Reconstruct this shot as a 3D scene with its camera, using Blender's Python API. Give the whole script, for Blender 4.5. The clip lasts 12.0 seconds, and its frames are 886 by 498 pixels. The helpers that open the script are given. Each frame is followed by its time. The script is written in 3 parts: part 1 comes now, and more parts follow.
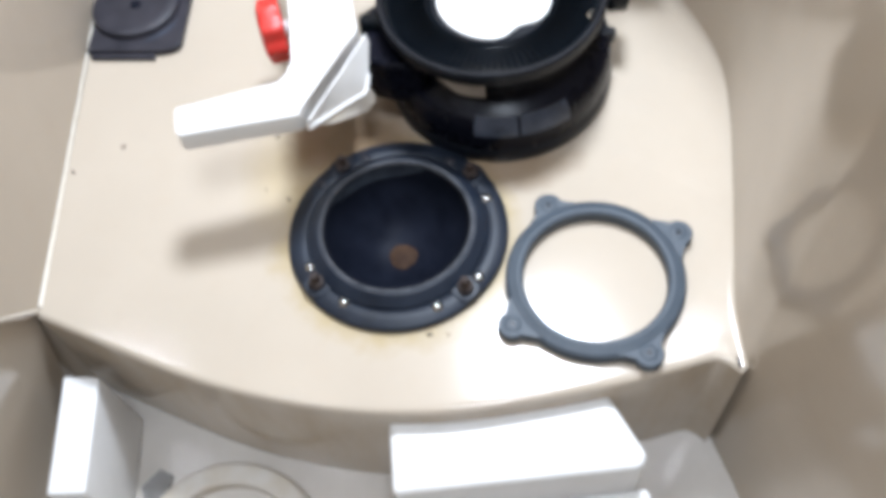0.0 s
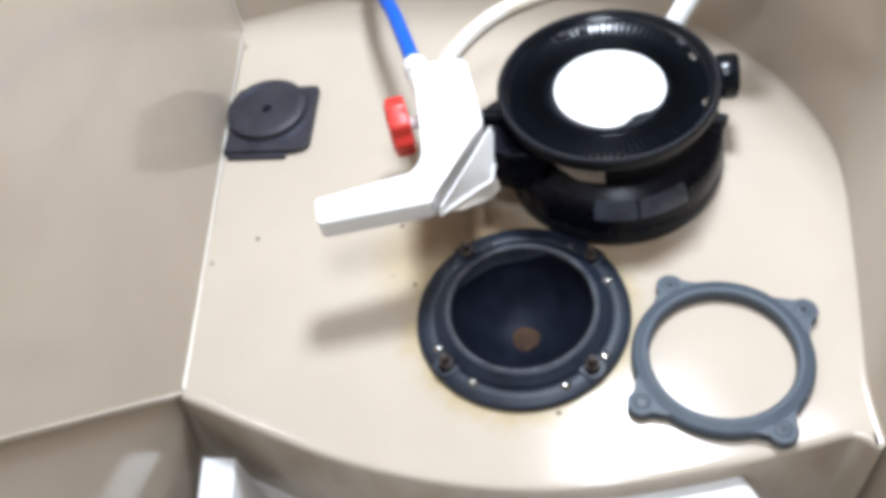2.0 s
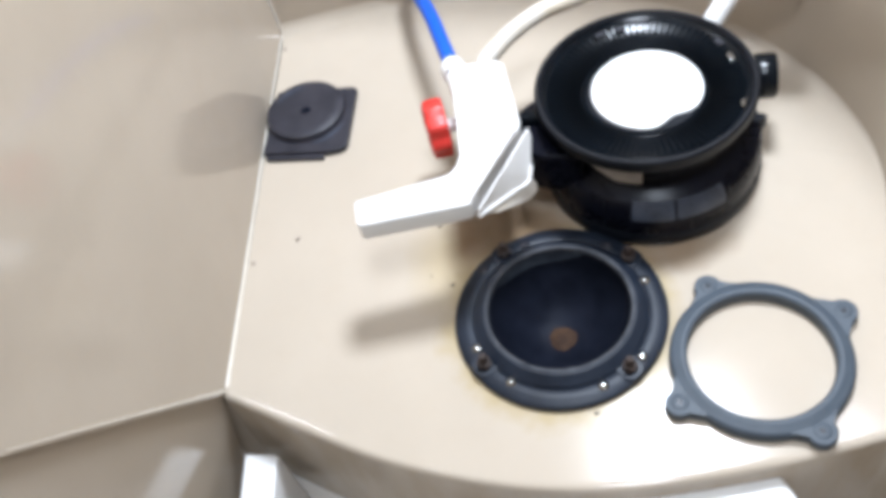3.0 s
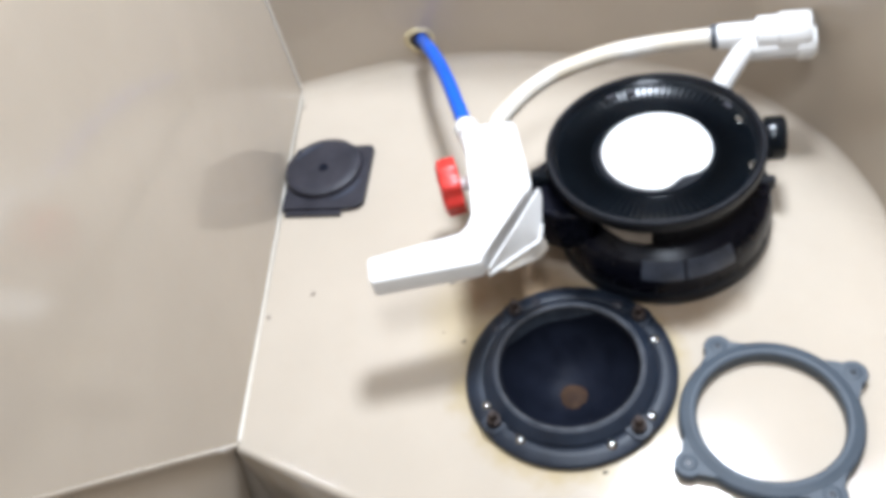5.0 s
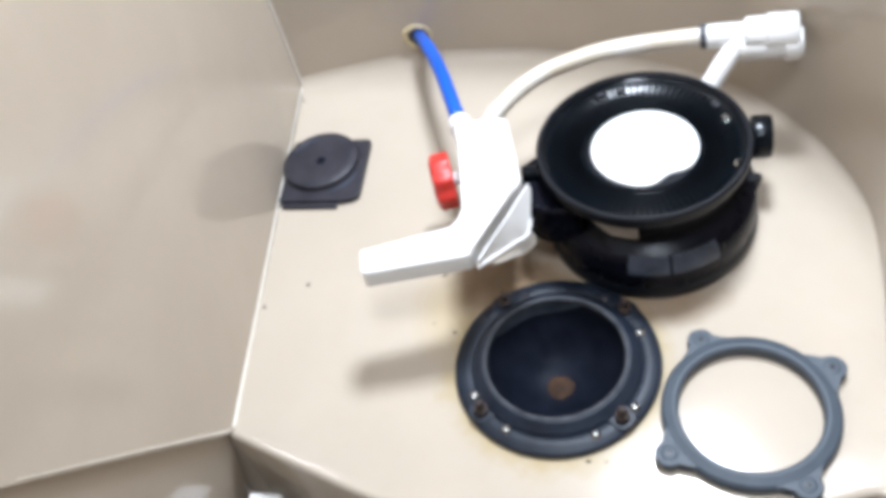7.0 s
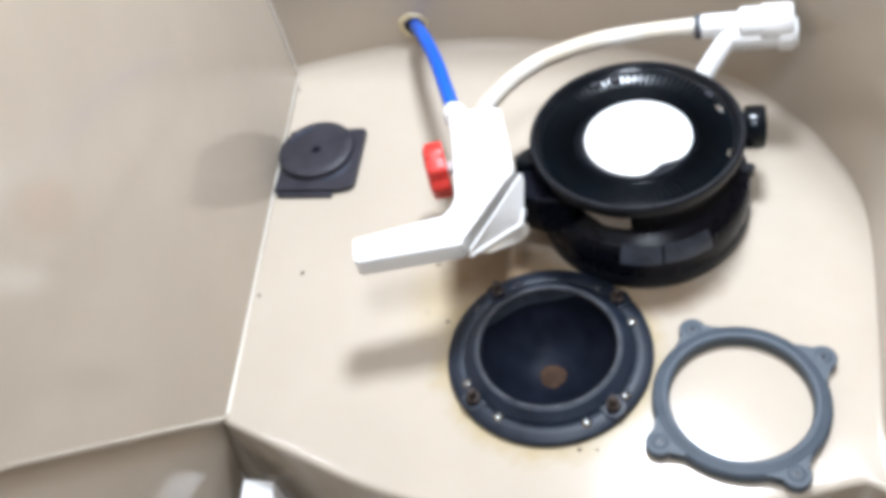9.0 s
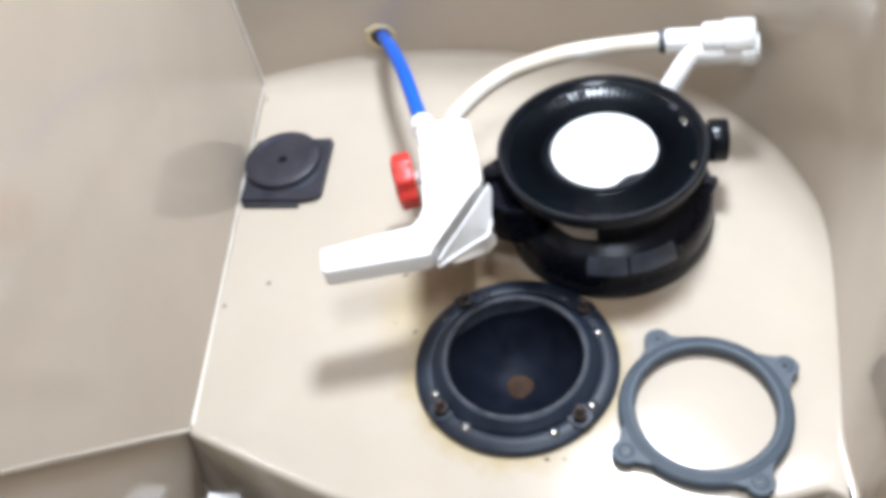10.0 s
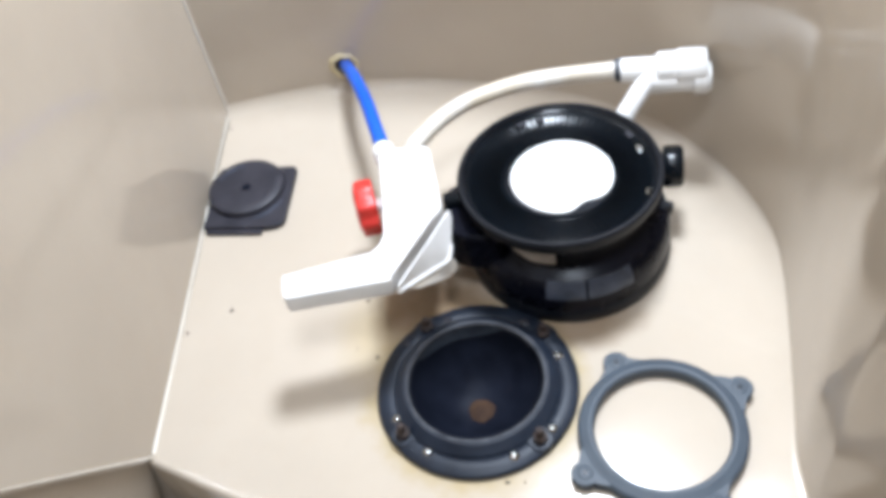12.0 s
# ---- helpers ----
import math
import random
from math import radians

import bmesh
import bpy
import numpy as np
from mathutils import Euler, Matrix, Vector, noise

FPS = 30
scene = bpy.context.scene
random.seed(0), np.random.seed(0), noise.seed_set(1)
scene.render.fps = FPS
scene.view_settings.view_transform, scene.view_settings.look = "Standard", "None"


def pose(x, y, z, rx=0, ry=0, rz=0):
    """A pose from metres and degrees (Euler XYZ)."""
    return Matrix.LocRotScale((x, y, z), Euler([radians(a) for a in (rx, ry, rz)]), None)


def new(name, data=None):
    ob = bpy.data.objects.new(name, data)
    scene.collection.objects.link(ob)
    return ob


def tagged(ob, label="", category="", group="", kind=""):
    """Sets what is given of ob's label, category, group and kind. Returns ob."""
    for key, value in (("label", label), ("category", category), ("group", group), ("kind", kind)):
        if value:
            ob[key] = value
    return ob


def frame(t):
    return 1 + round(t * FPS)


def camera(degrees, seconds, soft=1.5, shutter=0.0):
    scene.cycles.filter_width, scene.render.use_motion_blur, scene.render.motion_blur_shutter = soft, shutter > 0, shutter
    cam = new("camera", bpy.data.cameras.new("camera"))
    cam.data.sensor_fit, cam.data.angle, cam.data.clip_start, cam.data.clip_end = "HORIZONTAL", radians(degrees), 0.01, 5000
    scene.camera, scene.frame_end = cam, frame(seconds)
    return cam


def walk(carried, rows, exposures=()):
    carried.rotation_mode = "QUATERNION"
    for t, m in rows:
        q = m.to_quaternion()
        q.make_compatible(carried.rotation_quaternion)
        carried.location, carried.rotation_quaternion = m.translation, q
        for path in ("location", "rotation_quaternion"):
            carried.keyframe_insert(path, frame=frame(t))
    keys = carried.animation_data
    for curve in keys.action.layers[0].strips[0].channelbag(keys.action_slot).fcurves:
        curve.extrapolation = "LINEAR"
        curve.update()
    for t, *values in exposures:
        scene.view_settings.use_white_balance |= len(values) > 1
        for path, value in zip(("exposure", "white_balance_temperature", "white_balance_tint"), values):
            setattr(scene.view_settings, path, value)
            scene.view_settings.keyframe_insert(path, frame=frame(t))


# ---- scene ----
cam = camera(52.0, 12.0, soft=5.2, shutter=0.5)
# seconds, eye in metres, Euler angles in degrees
ROWS = [
    (0.0, 0.0620, -0.3830, 0.6870, 30.47, 4.18, -4.99),
    (0.5, 0.0640, -0.3850, 0.7020, 34.49, 5.99, -3.98),
    (1.0, 0.0390, -0.4000, 0.7080, 36.28, 6.74, -4.25),
    (1.5, 0.0219, -0.4069, 0.7045, 36.90, 7.43, -3.83),
    (2.0, 0.0170, -0.4104, 0.7066, 37.11, 8.56, -3.04),
    (2.5, 0.0109, -0.4125, 0.7052, 37.38, 9.23, -2.34),
    (3.0, 0.0150, -0.4100, 0.7180, 36.90, 10.34, -1.85),
    (5.0, 0.0265, -0.4133, 0.7300, 40.33, 11.04, -0.52),
    (5.5, 0.0322, -0.4139, 0.7263, 40.78, 11.15, -0.14),
    (6.0, 0.0355, -0.4153, 0.7299, 40.66, 11.11, 0.00),
    (6.5, 0.0403, -0.4252, 0.7393, 40.31, 10.87, 0.00),
    (7.0, 0.0440, -0.4269, 0.7415, 40.09, 10.95, 0.27),
    (9.0, 0.0514, -0.4297, 0.7412, 39.53, 10.85, 0.47),
    (9.5, 0.0489, -0.4336, 0.7387, 39.87, 9.88, -0.18),
    (10.0, 0.0460, -0.4314, 0.7428, 40.00, 8.91, -0.96),
    (10.5, 0.0530, -0.4339, 0.7384, 40.85, 8.48, -1.27),
    (11.0, 0.0549, -0.4327, 0.7423, 41.23, 8.02, -1.70),
    (11.5, 0.0555, -0.4325, 0.7451, 41.53, 7.77, -2.07),
    (12.0, 0.0588, -0.4397, 0.7476, 41.52, 7.92, -2.40),
]
walk(cam, [(t, pose(x, y, z, rx, ry, rz)) for t, x, y, z, rx, ry, rz in ROWS], exposures=[(0.0, -0.06, 6000, 10), (3.2, -0.06, 6000, 10), (7.0, -0.02, 6000, 10), (12.0, 0.0, 6000, 10)])

# ---- light: a hanging lamp over the back of the compartment, and an added fill lamp behind ----
world = bpy.data.worlds.new("world")
scene.world = world
world.use_nodes = True
world.node_tree.nodes["Background"].inputs[0].default_value = (1.0, 0.96, 0.9, 1)
world.node_tree.nodes["Background"].inputs[1].default_value = 0.3
for name, spot, size, power in (("hanging_lamp", (0.235, 0.510, 1.38), 0.28, 36.5), ("fill_lamp", (0.14, -0.52, 1.78), 0.40, 20.5)):
    lamp_data = bpy.data.lights.new(name, "AREA")
    lamp_data.shape, lamp_data.size, lamp_data.energy, lamp_data.color = "DISK", size, power, (0.875, 0.925, 0.98)
    new(name, lamp_data).matrix_world = pose(*spot)


# ---- materials ----
def material(name):
    m = bpy.data.materials.new(name)
    m.use_nodes = True
    nt = m.node_tree
    return m, nt.nodes, nt.links, nt.nodes["Principled BSDF"]


def coords(nodes, links, scale=1.0):
    tc = nodes.new("ShaderNodeTexCoord")
    mp = nodes.new("ShaderNodeMapping")
    mp.inputs["Scale"].default_value = (scale, scale, scale)
    links.new(tc.outputs["Object"], mp.inputs["Vector"])
    return mp.outputs["Vector"]


def noise_tex(nodes, links, vec, scale, detail=4.0, rough=0.55):
    n = nodes.new("ShaderNodeTexNoise")
    n.inputs["Scale"].default_value, n.inputs["Detail"].default_value, n.inputs["Roughness"].default_value = scale, detail, rough
    links.new(vec, n.inputs["Vector"])
    return n.outputs["Fac"]


def ramp(nodes, links, fac, stops):
    r = nodes.new("ShaderNodeValToRGB")
    while len(r.color_ramp.elements) < len(stops):
        r.color_ramp.elements.new(0.5)
    for e, (p, c) in zip(r.color_ramp.elements, stops):
        e.position, e.color = p, (*c, 1)
    links.new(fac, r.inputs["Fac"])
    return r.outputs["Color"]


def mixed(nodes, links, fac, a, b):
    m = nodes.new("ShaderNodeMix")
    m.data_type = "RGBA"
    for sock, v in ((m.inputs["Factor"], fac), (m.inputs["A"], a), (m.inputs["B"], b)):
        if isinstance(v, (int, float)):
            sock.default_value = v
        elif isinstance(v, tuple):
            sock.default_value = (*v, 1)
        else:
            links.new(v, sock)
    return m.outputs["Result"]


def maths(nodes, links, op, a, b=None, clamp=False):
    m = nodes.new("ShaderNodeMath")
    m.operation, m.use_clamp = op, clamp
    for sock, v in zip(m.inputs, (a, b)):
        if v is None:
            continue
        if isinstance(v, (int, float)):
            sock.default_value = v
        else:
            links.new(v, sock)
    return m.outputs[0]


def bump(nodes, links, bsdf, height, strength, distance=0.001):
    b = nodes.new("ShaderNodeBump")
    b.inputs["Strength"].default_value, b.inputs["Distance"].default_value = strength, distance
    links.new(height, b.inputs["Height"])
    links.new(b.outputs["Normal"], bsdf.inputs["Normal"])


def plastic(name, colour, dark, rough=0.4, grain=250.0, patch=18.0, relief=0.15, spread=0.1, metal=0.0, shine=0.5):
    """A moulded surface: colour varied in patches, fine grain relief, uneven gloss."""
    m, nodes, links, bsdf = material(name)
    vec = coords(nodes, links)
    big = noise_tex(nodes, links, vec, patch, 5.0, 0.6)
    fine = noise_tex(nodes, links, vec, grain, 3.0)
    links.new(ramp(nodes, links, big, [(0.3, dark), (0.7, colour)]), bsdf.inputs["Base Color"])
    r = maths(nodes, links, "MULTIPLY_ADD", big, spread)
    r.node.inputs[2].default_value = rough - spread / 2
    links.new(r, bsdf.inputs["Roughness"])
    bsdf.inputs["Metallic"].default_value = metal
    bsdf.inputs["Specular IOR Level"].default_value = shine
    bump(nodes, links, bsdf, fine, relief, 0.0006)
    return m


def gelcoat(name, stains_and_shade):
    """Glossy beige moulding; the platform also carries yellow-brown sealant stains and painted shade round the drain.
    """
    m, nodes, links, bsdf = material(name)
    vec = coords(nodes, links)
    big = noise_tex(nodes, links, vec, 5.0, 5.0, 0.6)
    mid = noise_tex(nodes, links, vec, 40.0, 4.0)
    col = ramp(nodes, links, big, [(0.3, (0.440, 0.378, 0.304)), (0.7, (0.482, 0.416, 0.338))])
    col = mixed(nodes, links, ramp(nodes, links, mid, [(0.45, (0, 0, 0)), (0.8, (0.25, 0.25, 0.25))]), col, (0.41, 0.340, 0.258))
    if stains_and_shade:
        sep = nodes.new("ShaderNodeSeparateXYZ")
        links.new(vec, sep.inputs[0])

        def blob(cx, cy, rx, ry, inner, outer, rough_scale):
            dx = maths(nodes, links, "MULTIPLY", maths(nodes, links, "SUBTRACT", sep.outputs[0], cx), 1 / rx)
            dy = maths(nodes, links, "MULTIPLY", maths(nodes, links, "SUBTRACT", sep.outputs[1], cy), 1 / ry)
            d = maths(nodes, links, "SQRT", maths(nodes, links, "ADD", maths(nodes, links, "MULTIPLY", dx, dx), maths(nodes, links, "MULTIPLY", dy, dy)))
            n = noise_tex(nodes, links, vec, rough_scale, 6.0, 0.65)
            d = maths(nodes, links, "ADD", d, maths(nodes, links, "MULTIPLY", maths(nodes, links, "SUBTRACT", n, 0.5), 0.5))
            return ramp(nodes, links, d, [(inner, (1, 1, 1)), (outer, (0, 0, 0))])

        ringstain = blob(0.007, 0.043, 0.118, 0.116, 0.80, 1.04, 26.0)
        col = mixed(nodes, links, maths(nodes, links, "MULTIPLY", ringstain, 0.75), col, (0.40, 0.315, 0.17))
        yellow = blob(-0.092, 0.125, 0.050, 0.075, 0.25, 1.05, 30.0)
        col = mixed(nodes, links, maths(nodes, links, "MULTIPLY", yellow, 0.50), col, (0.42, 0.325, 0.17))
        # Brown dirt with the shade between pedal and base painted into it.
        brown = blob(-0.020, 0.145, 0.080, 0.075, 0.40, 1.08, 26.0)
        col = mixed(nodes, links, maths(nodes, links, "MULTIPLY", brown, 0.80), col, (0.19, 0.120, 0.062))
        # Brown dirt before the base, deepened to stand in for its cast shadow.
        strip = blob(0.112, 0.108, 0.078, 0.036, 0.35, 1.10, 30.0)
        col = mixed(nodes, links, maths(nodes, links, "MULTIPLY", strip, 0.70), col, (0.24, 0.160, 0.090))
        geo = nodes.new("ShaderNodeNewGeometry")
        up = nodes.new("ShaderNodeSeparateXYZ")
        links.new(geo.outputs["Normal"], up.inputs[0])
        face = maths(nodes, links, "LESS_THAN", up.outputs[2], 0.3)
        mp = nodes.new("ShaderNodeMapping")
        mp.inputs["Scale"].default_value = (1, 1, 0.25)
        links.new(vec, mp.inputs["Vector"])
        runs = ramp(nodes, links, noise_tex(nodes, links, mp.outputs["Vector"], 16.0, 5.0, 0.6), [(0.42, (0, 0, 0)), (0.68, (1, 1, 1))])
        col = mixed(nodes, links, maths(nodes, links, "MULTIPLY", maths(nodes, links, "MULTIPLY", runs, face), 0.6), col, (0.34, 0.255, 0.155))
    links.new(col, bsdf.inputs["Base Color"])
    r = maths(nodes, links, "MULTIPLY_ADD", big, 0.08)
    r.node.inputs[2].default_value = 0.08
    links.new(r, bsdf.inputs["Roughness"])
    bsdf.inputs["Specular IOR Level"].default_value = 0.42
    bump(nodes, links, bsdf, noise_tex(nodes, links, vec, 14.0, 3.0), 0.05, 0.002)
    return m


GEL = gelcoat("beige_gelcoat", False)
GEL_FLOOR = gelcoat("beige_gelcoat_stains_shade", True)
BLACK = plastic("black_plastic", (0.0048, 0.0066, 0.0115), (0.0026, 0.0034, 0.0060), 0.36, 300, 25, 0.2, 0.14, 0.0, 0.28)
BLACK_GLOSS = plastic("wet_black_plastic", (0.0032, 0.0056, 0.0088), (0.0018, 0.0030, 0.0048), 0.20, 200, 30, 0.12, 0.16, 0.0, 0.22)
BLACK_BOWL = plastic("black_bowl_plastic", (0.0100, 0.0120, 0.0200), (0.0045, 0.0056, 0.0098), 0.42, 200, 30, 0.12, 0.16, 0.0, 0.04)
SKIRT = plastic("polished_black_plastic", (0.0048, 0.0052, 0.0105), (0.0026, 0.0030, 0.0060), 0.28, 200, 30, 0.08, 0.12, 0.0, 0.12)
RIM = plastic("scuffed_black_plastic", (0.0075, 0.0082, 0.0115), (0.0035, 0.0040, 0.0060), 0.44, 300, 60, 0.3, 0.14, 0.0, 0.18)
FLANGE = plastic("dusty_blue_black_plastic", (0.016, 0.022, 0.035), (0.007, 0.010, 0.017), 0.42, 300, 30, 0.25, 0.16, 0.0, 0.26)
# Pale grey-blue paints the sheen of the black skirt and the cover's ridges.
PANEL = plastic("grey_blue_sheen_panel", (0.068, 0.080, 0.112), (0.020, 0.025, 0.038), 0.30, 300, 45, 0.2, 0.14, 0.0, 0.55)
RIM_GREY = plastic("worn_grey_rim", (0.092, 0.096, 0.108), (0.020, 0.023, 0.030), 0.46, 300, 70, 0.3, 0.14, 0.0, 0.25)
FILM = plastic("dried_grey_film", (0.050, 0.060, 0.076), (0.016, 0.020, 0.030), 0.5, 300, 60, 0.2, 0.14, 0.0, 0.2)
RUBBER = plastic("grey_rubber", (0.054, 0.070, 0.090), (0.038, 0.050, 0.066), 0.55, 400, 30, 0.3, 0.12)
DUSTY = plastic("dusty_black_plastic", (0.036, 0.034, 0.043), (0.018, 0.018, 0.024), 0.45, 350, 40, 0.3, 0.14, 0.0, 0.3)
WHITE = plastic("white_plastic", (0.77, 0.76, 0.75), (0.71, 0.70, 0.68), 0.33, 300, 30, 0.08, 0.1)
WHITE_DISC = plastic("white_domed_plastic", (0.90, 0.90, 0.90), (0.86, 0.86, 0.86), 0.30, 250, 20, 0.05, 0.08)
RED = plastic("red_plastic", (0.62, 0.040, 0.030), (0.50, 0.027, 0.020), 0.38, 300, 40, 0.1, 0.1)
BLUE = plastic("blue_pipe", (0.010, 0.105, 0.58), (0.008, 0.080, 0.46), 0.36, 300, 40, 0.1, 0.1)
HOSE = plastic("yellowed_white_hose", (0.68, 0.655, 0.62), (0.52, 0.44, 0.32), 0.42, 200, 16, 0.12, 0.1)
STEEL = plastic("stainless_steel", (0.66, 0.66, 0.66), (0.30, 0.30, 0.29), 0.20, 300, 160, 0.3, 0.2, 1.0)
RUST = plastic("rusty_steel", (0.050, 0.030, 0.022), (0.020, 0.014, 0.013), 0.7, 500, 150, 0.5, 0.2, 0.2)
DIRT = plastic("brown_residue", (0.074, 0.042, 0.024), (0.026, 0.014, 0.010), 0.7, 300, 60, 0.5, 0.2, 0.0, 0.1)
SPECK = plastic("dark_grit", (0.055, 0.042, 0.031), (0.026, 0.020, 0.016), 0.8, 500, 80, 0.4, 0.1)
PAPER = plastic("worn_paper_label", (0.46, 0.42, 0.38), (0.28, 0.25, 0.22), 0.6, 300, 60, 0.1, 0.1)
CREAM = plastic("yellowed_sealant", (0.62, 0.54, 0.36), (0.48, 0.38, 0.20), 0.5, 300, 70, 0.3, 0.1)
CAULK_HIGHLIGHT = plastic("pale_sealant_and_highlight", (0.78, 0.74, 0.66), (0.70, 0.65, 0.56), 0.35, 300, 60, 0.1, 0.1)
PALE = plastic("pale_moulded_floor", (0.64, 0.60, 0.55), (0.52, 0.48, 0.43), 0.22, 250, 12, 0.1, 0.12)
GREYMARK = plastic("grey_blotch", (0.30, 0.29, 0.28), (0.18, 0.17, 0.16), 0.5, 300, 70, 0.3, 0.1)
CARDOLIVE = plastic("olive_cap_face", (0.10, 0.095, 0.045), (0.05, 0.048, 0.025), 0.5, 300, 60, 0.3, 0.1)


# ---- mesh helpers ----
def finish(bm, name, mat, angle=35.0):
    bmesh.ops.remove_doubles(bm, verts=bm.verts, dist=1e-6)
    bmesh.ops.recalc_face_normals(bm, faces=bm.faces)
    me = bpy.data.meshes.new(name)
    bm.to_mesh(me)
    bm.free()
    me.materials.append(mat)
    for p in me.polygons:
        p.use_smooth = True
    me.set_sharp_from_angle(angle=radians(angle))
    return me


def thing(name, label, category, at=(0, 0, 0), group=""):
    ob = new(name)
    ob.empty_display_size = 0.02
    ob.location = at
    return tagged(ob, label, category, group)


def part(name, bm, mat, parent, label="", m=None):
    """Links a bmesh, or a mesh already made, as one mesh object under a thing or a part."""
    me = bm if isinstance(bm, bpy.types.Mesh) else finish(bm, name, mat)
    ob = new(name, me)
    if parent is not None:
        ob.parent = parent
    if m is not None:
        ob.matrix_basis = m
    return tagged(ob, label)


def lathe(profile, segs=64, wobble=None):
    """Turns (radius, height) points about z; a closed loop if first and last agree."""
    bm = bmesh.new()
    rings = []
    for r, z in profile:
        if r < 1e-7:
            rings.append([bm.verts.new((0, 0, z))])
            continue
        ring = []
        for k in range(segs):
            a = 2 * math.pi * k / segs
            rr = r + (wobble(a, r) if wobble else 0)
            ring.append(bm.verts.new((rr * math.cos(a), rr * math.sin(a), z)))
        rings.append(ring)
    for a, b in zip(rings, rings[1:]):
        for k in range(segs):
            j = (k + 1) % segs
            quad = [a[k % len(a)], a[j % len(a)], b[j % len(b)], b[k % len(b)]]
            face = list(dict.fromkeys(quad))
            if len(face) > 2:
                bm.faces.new(face)
    return bm


def prism(outline, z0, z1, round_edge=0.0, steps=3):
    """An upright block over an outline, its long and upright edges rounded."""
    bm = bmesh.new()
    low = [bm.verts.new((x, y, z0)) for x, y in outline]
    top = [bm.verts.new((x, y, z1)) for x, y in outline]
    bm.faces.new(low[::-1])
    bm.faces.new(top)
    n = len(outline)
    for k in range(n):
        bm.faces.new((low[k], low[(k + 1) % n], top[(k + 1) % n], top[k]))
    if round_edge:
        bmesh.ops.bevel(bm, geom=list(bm.edges), offset=round_edge, segments=steps, profile=0.5, affect="EDGES", clamp_overlap=True)
        bmesh.ops.inset_individual(bm, faces=[f for f in bm.faces if abs(f.normal.z) > 0.99 and len(f.verts) >= 4 and f.calc_area() > 20 * round_edge ** 2], thickness=round_edge * 0.15)
    return bm


def smooth_line(points, per=8):
    """A soft curve through the points."""
    pts = [Vector(p) for p in points]
    ext = [pts[0] * 2 - pts[1]] + pts + [pts[-1] * 2 - pts[-2]]
    out = []
    for k in range(1, len(ext) - 2):
        a, b, c, d = ext[k - 1:k + 3]
        for i in range(per):
            t = i / per
            out.append(0.5 * ((2 * b) + (c - a) * t + (2 * a - 5 * b + 4 * c - d) * t * t + (3 * b - a - 3 * c + d) * t ** 3))
    return out + [pts[-1]]


def tube(points, radius, segs=16, per=8, radii=None, closed_ends=True):
    """A round pipe along a soft line."""
    line = smooth_line(points, per) if per > 1 else [Vector(p) for p in points]
    bm = bmesh.new()
    rings = []
    up = Vector((0, 0, 1))
    for k, p in enumerate(line):
        d = (line[min(k + 1, len(line) - 1)] - line[max(k - 1, 0)]).normalized()
        side = d.cross(up)
        if side.length < 0.05:
            side = d.cross(Vector((0, 1, 0)))
        side.normalize()
        over = side.cross(d).normalized()
        r = radii[min(int(k / max(per, 1)), len(radii) - 1)] if radii else radius
        rings.append([bm.verts.new(p + r * (math.cos(2 * math.pi * i / segs) * side + math.sin(2 * math.pi * i / segs) * over)) for i in range(segs)])
    for a, b in zip(rings, rings[1:]):
        for i in range(segs):
            bm.faces.new((a[i], a[(i + 1) % segs], b[(i + 1) % segs], b[i]))
    if closed_ends:
        bm.faces.new(rings[0][::-1])
        bm.faces.new(rings[-1])
    return bm


def along(a, b):
    """The pose that takes the z axis from a towards b."""
    d = Vector(b) - Vector(a)
    return Matrix.Translation(a) @ d.to_track_quat("Z", "Y").to_matrix().to_4x4()


def barrel(length, radius, lip=0.0008, segs=32):
    return lathe([(0, 0), (radius - lip, 0), (radius, lip), (radius, length - lip), (radius - lip, length), (0, length)], segs)


def block(x, y, z, edge=0.001, steps=2):
    return prism([(-x / 2, -y / 2), (x / 2, -y / 2), (x / 2, y / 2), (-x / 2, y / 2)], 0, z, edge, steps)


# ---- the compartment ----
LOW = -0.17
DRAIN = (0.0090, 0.0458)
TOP = 1.90
BACK = [(-0.2963, 0.525, 0), (-0.17, 0.540, 0), (-0.045, 0.527, 0), (0.06, 0.496, 0), (0.16, 0.450, 0), (0.2370, 0.393, 0), (0.273, 0.348, 0), (0.311, 0.283, 0),
        (0.3315, 0.208, 0), (0.329, 0.145, 0), (0.3115, 0.062, 0), (0.2970, 0.0, 0), (0.2830, -0.06, 0), (0.279, -0.115, 0)]
FRONT = [(0.279, -0.115, 0), (0.268, -0.1045, 0), (0.255, -0.1000, 0), (0.225, -0.1045, 0), (0.178, -0.112, 0), (0.109, -0.118, 0), (0.041, -0.120, 0), (-0.026, -0.113, 0),
         (-0.094, -0.096, 0), (-0.164, -0.070, 0), (-0.237, -0.032, 0), (-0.3115, 0.009, 0)]
back_line = smooth_line(BACK, 6)
front_line = smooth_line(FRONT, 6)


def outward(line, d):
    """The line moved sideways, by one distance or by one for each point."""
    out = []
    for k, p in enumerate(line):
        t = (line[min(k + 1, len(line) - 1)] - line[max(k - 1, 0)]).normalized()
        out.append(p + (d[k] if isinstance(d, list) else d) * Vector((-t.y, t.x, 0)))
    return out


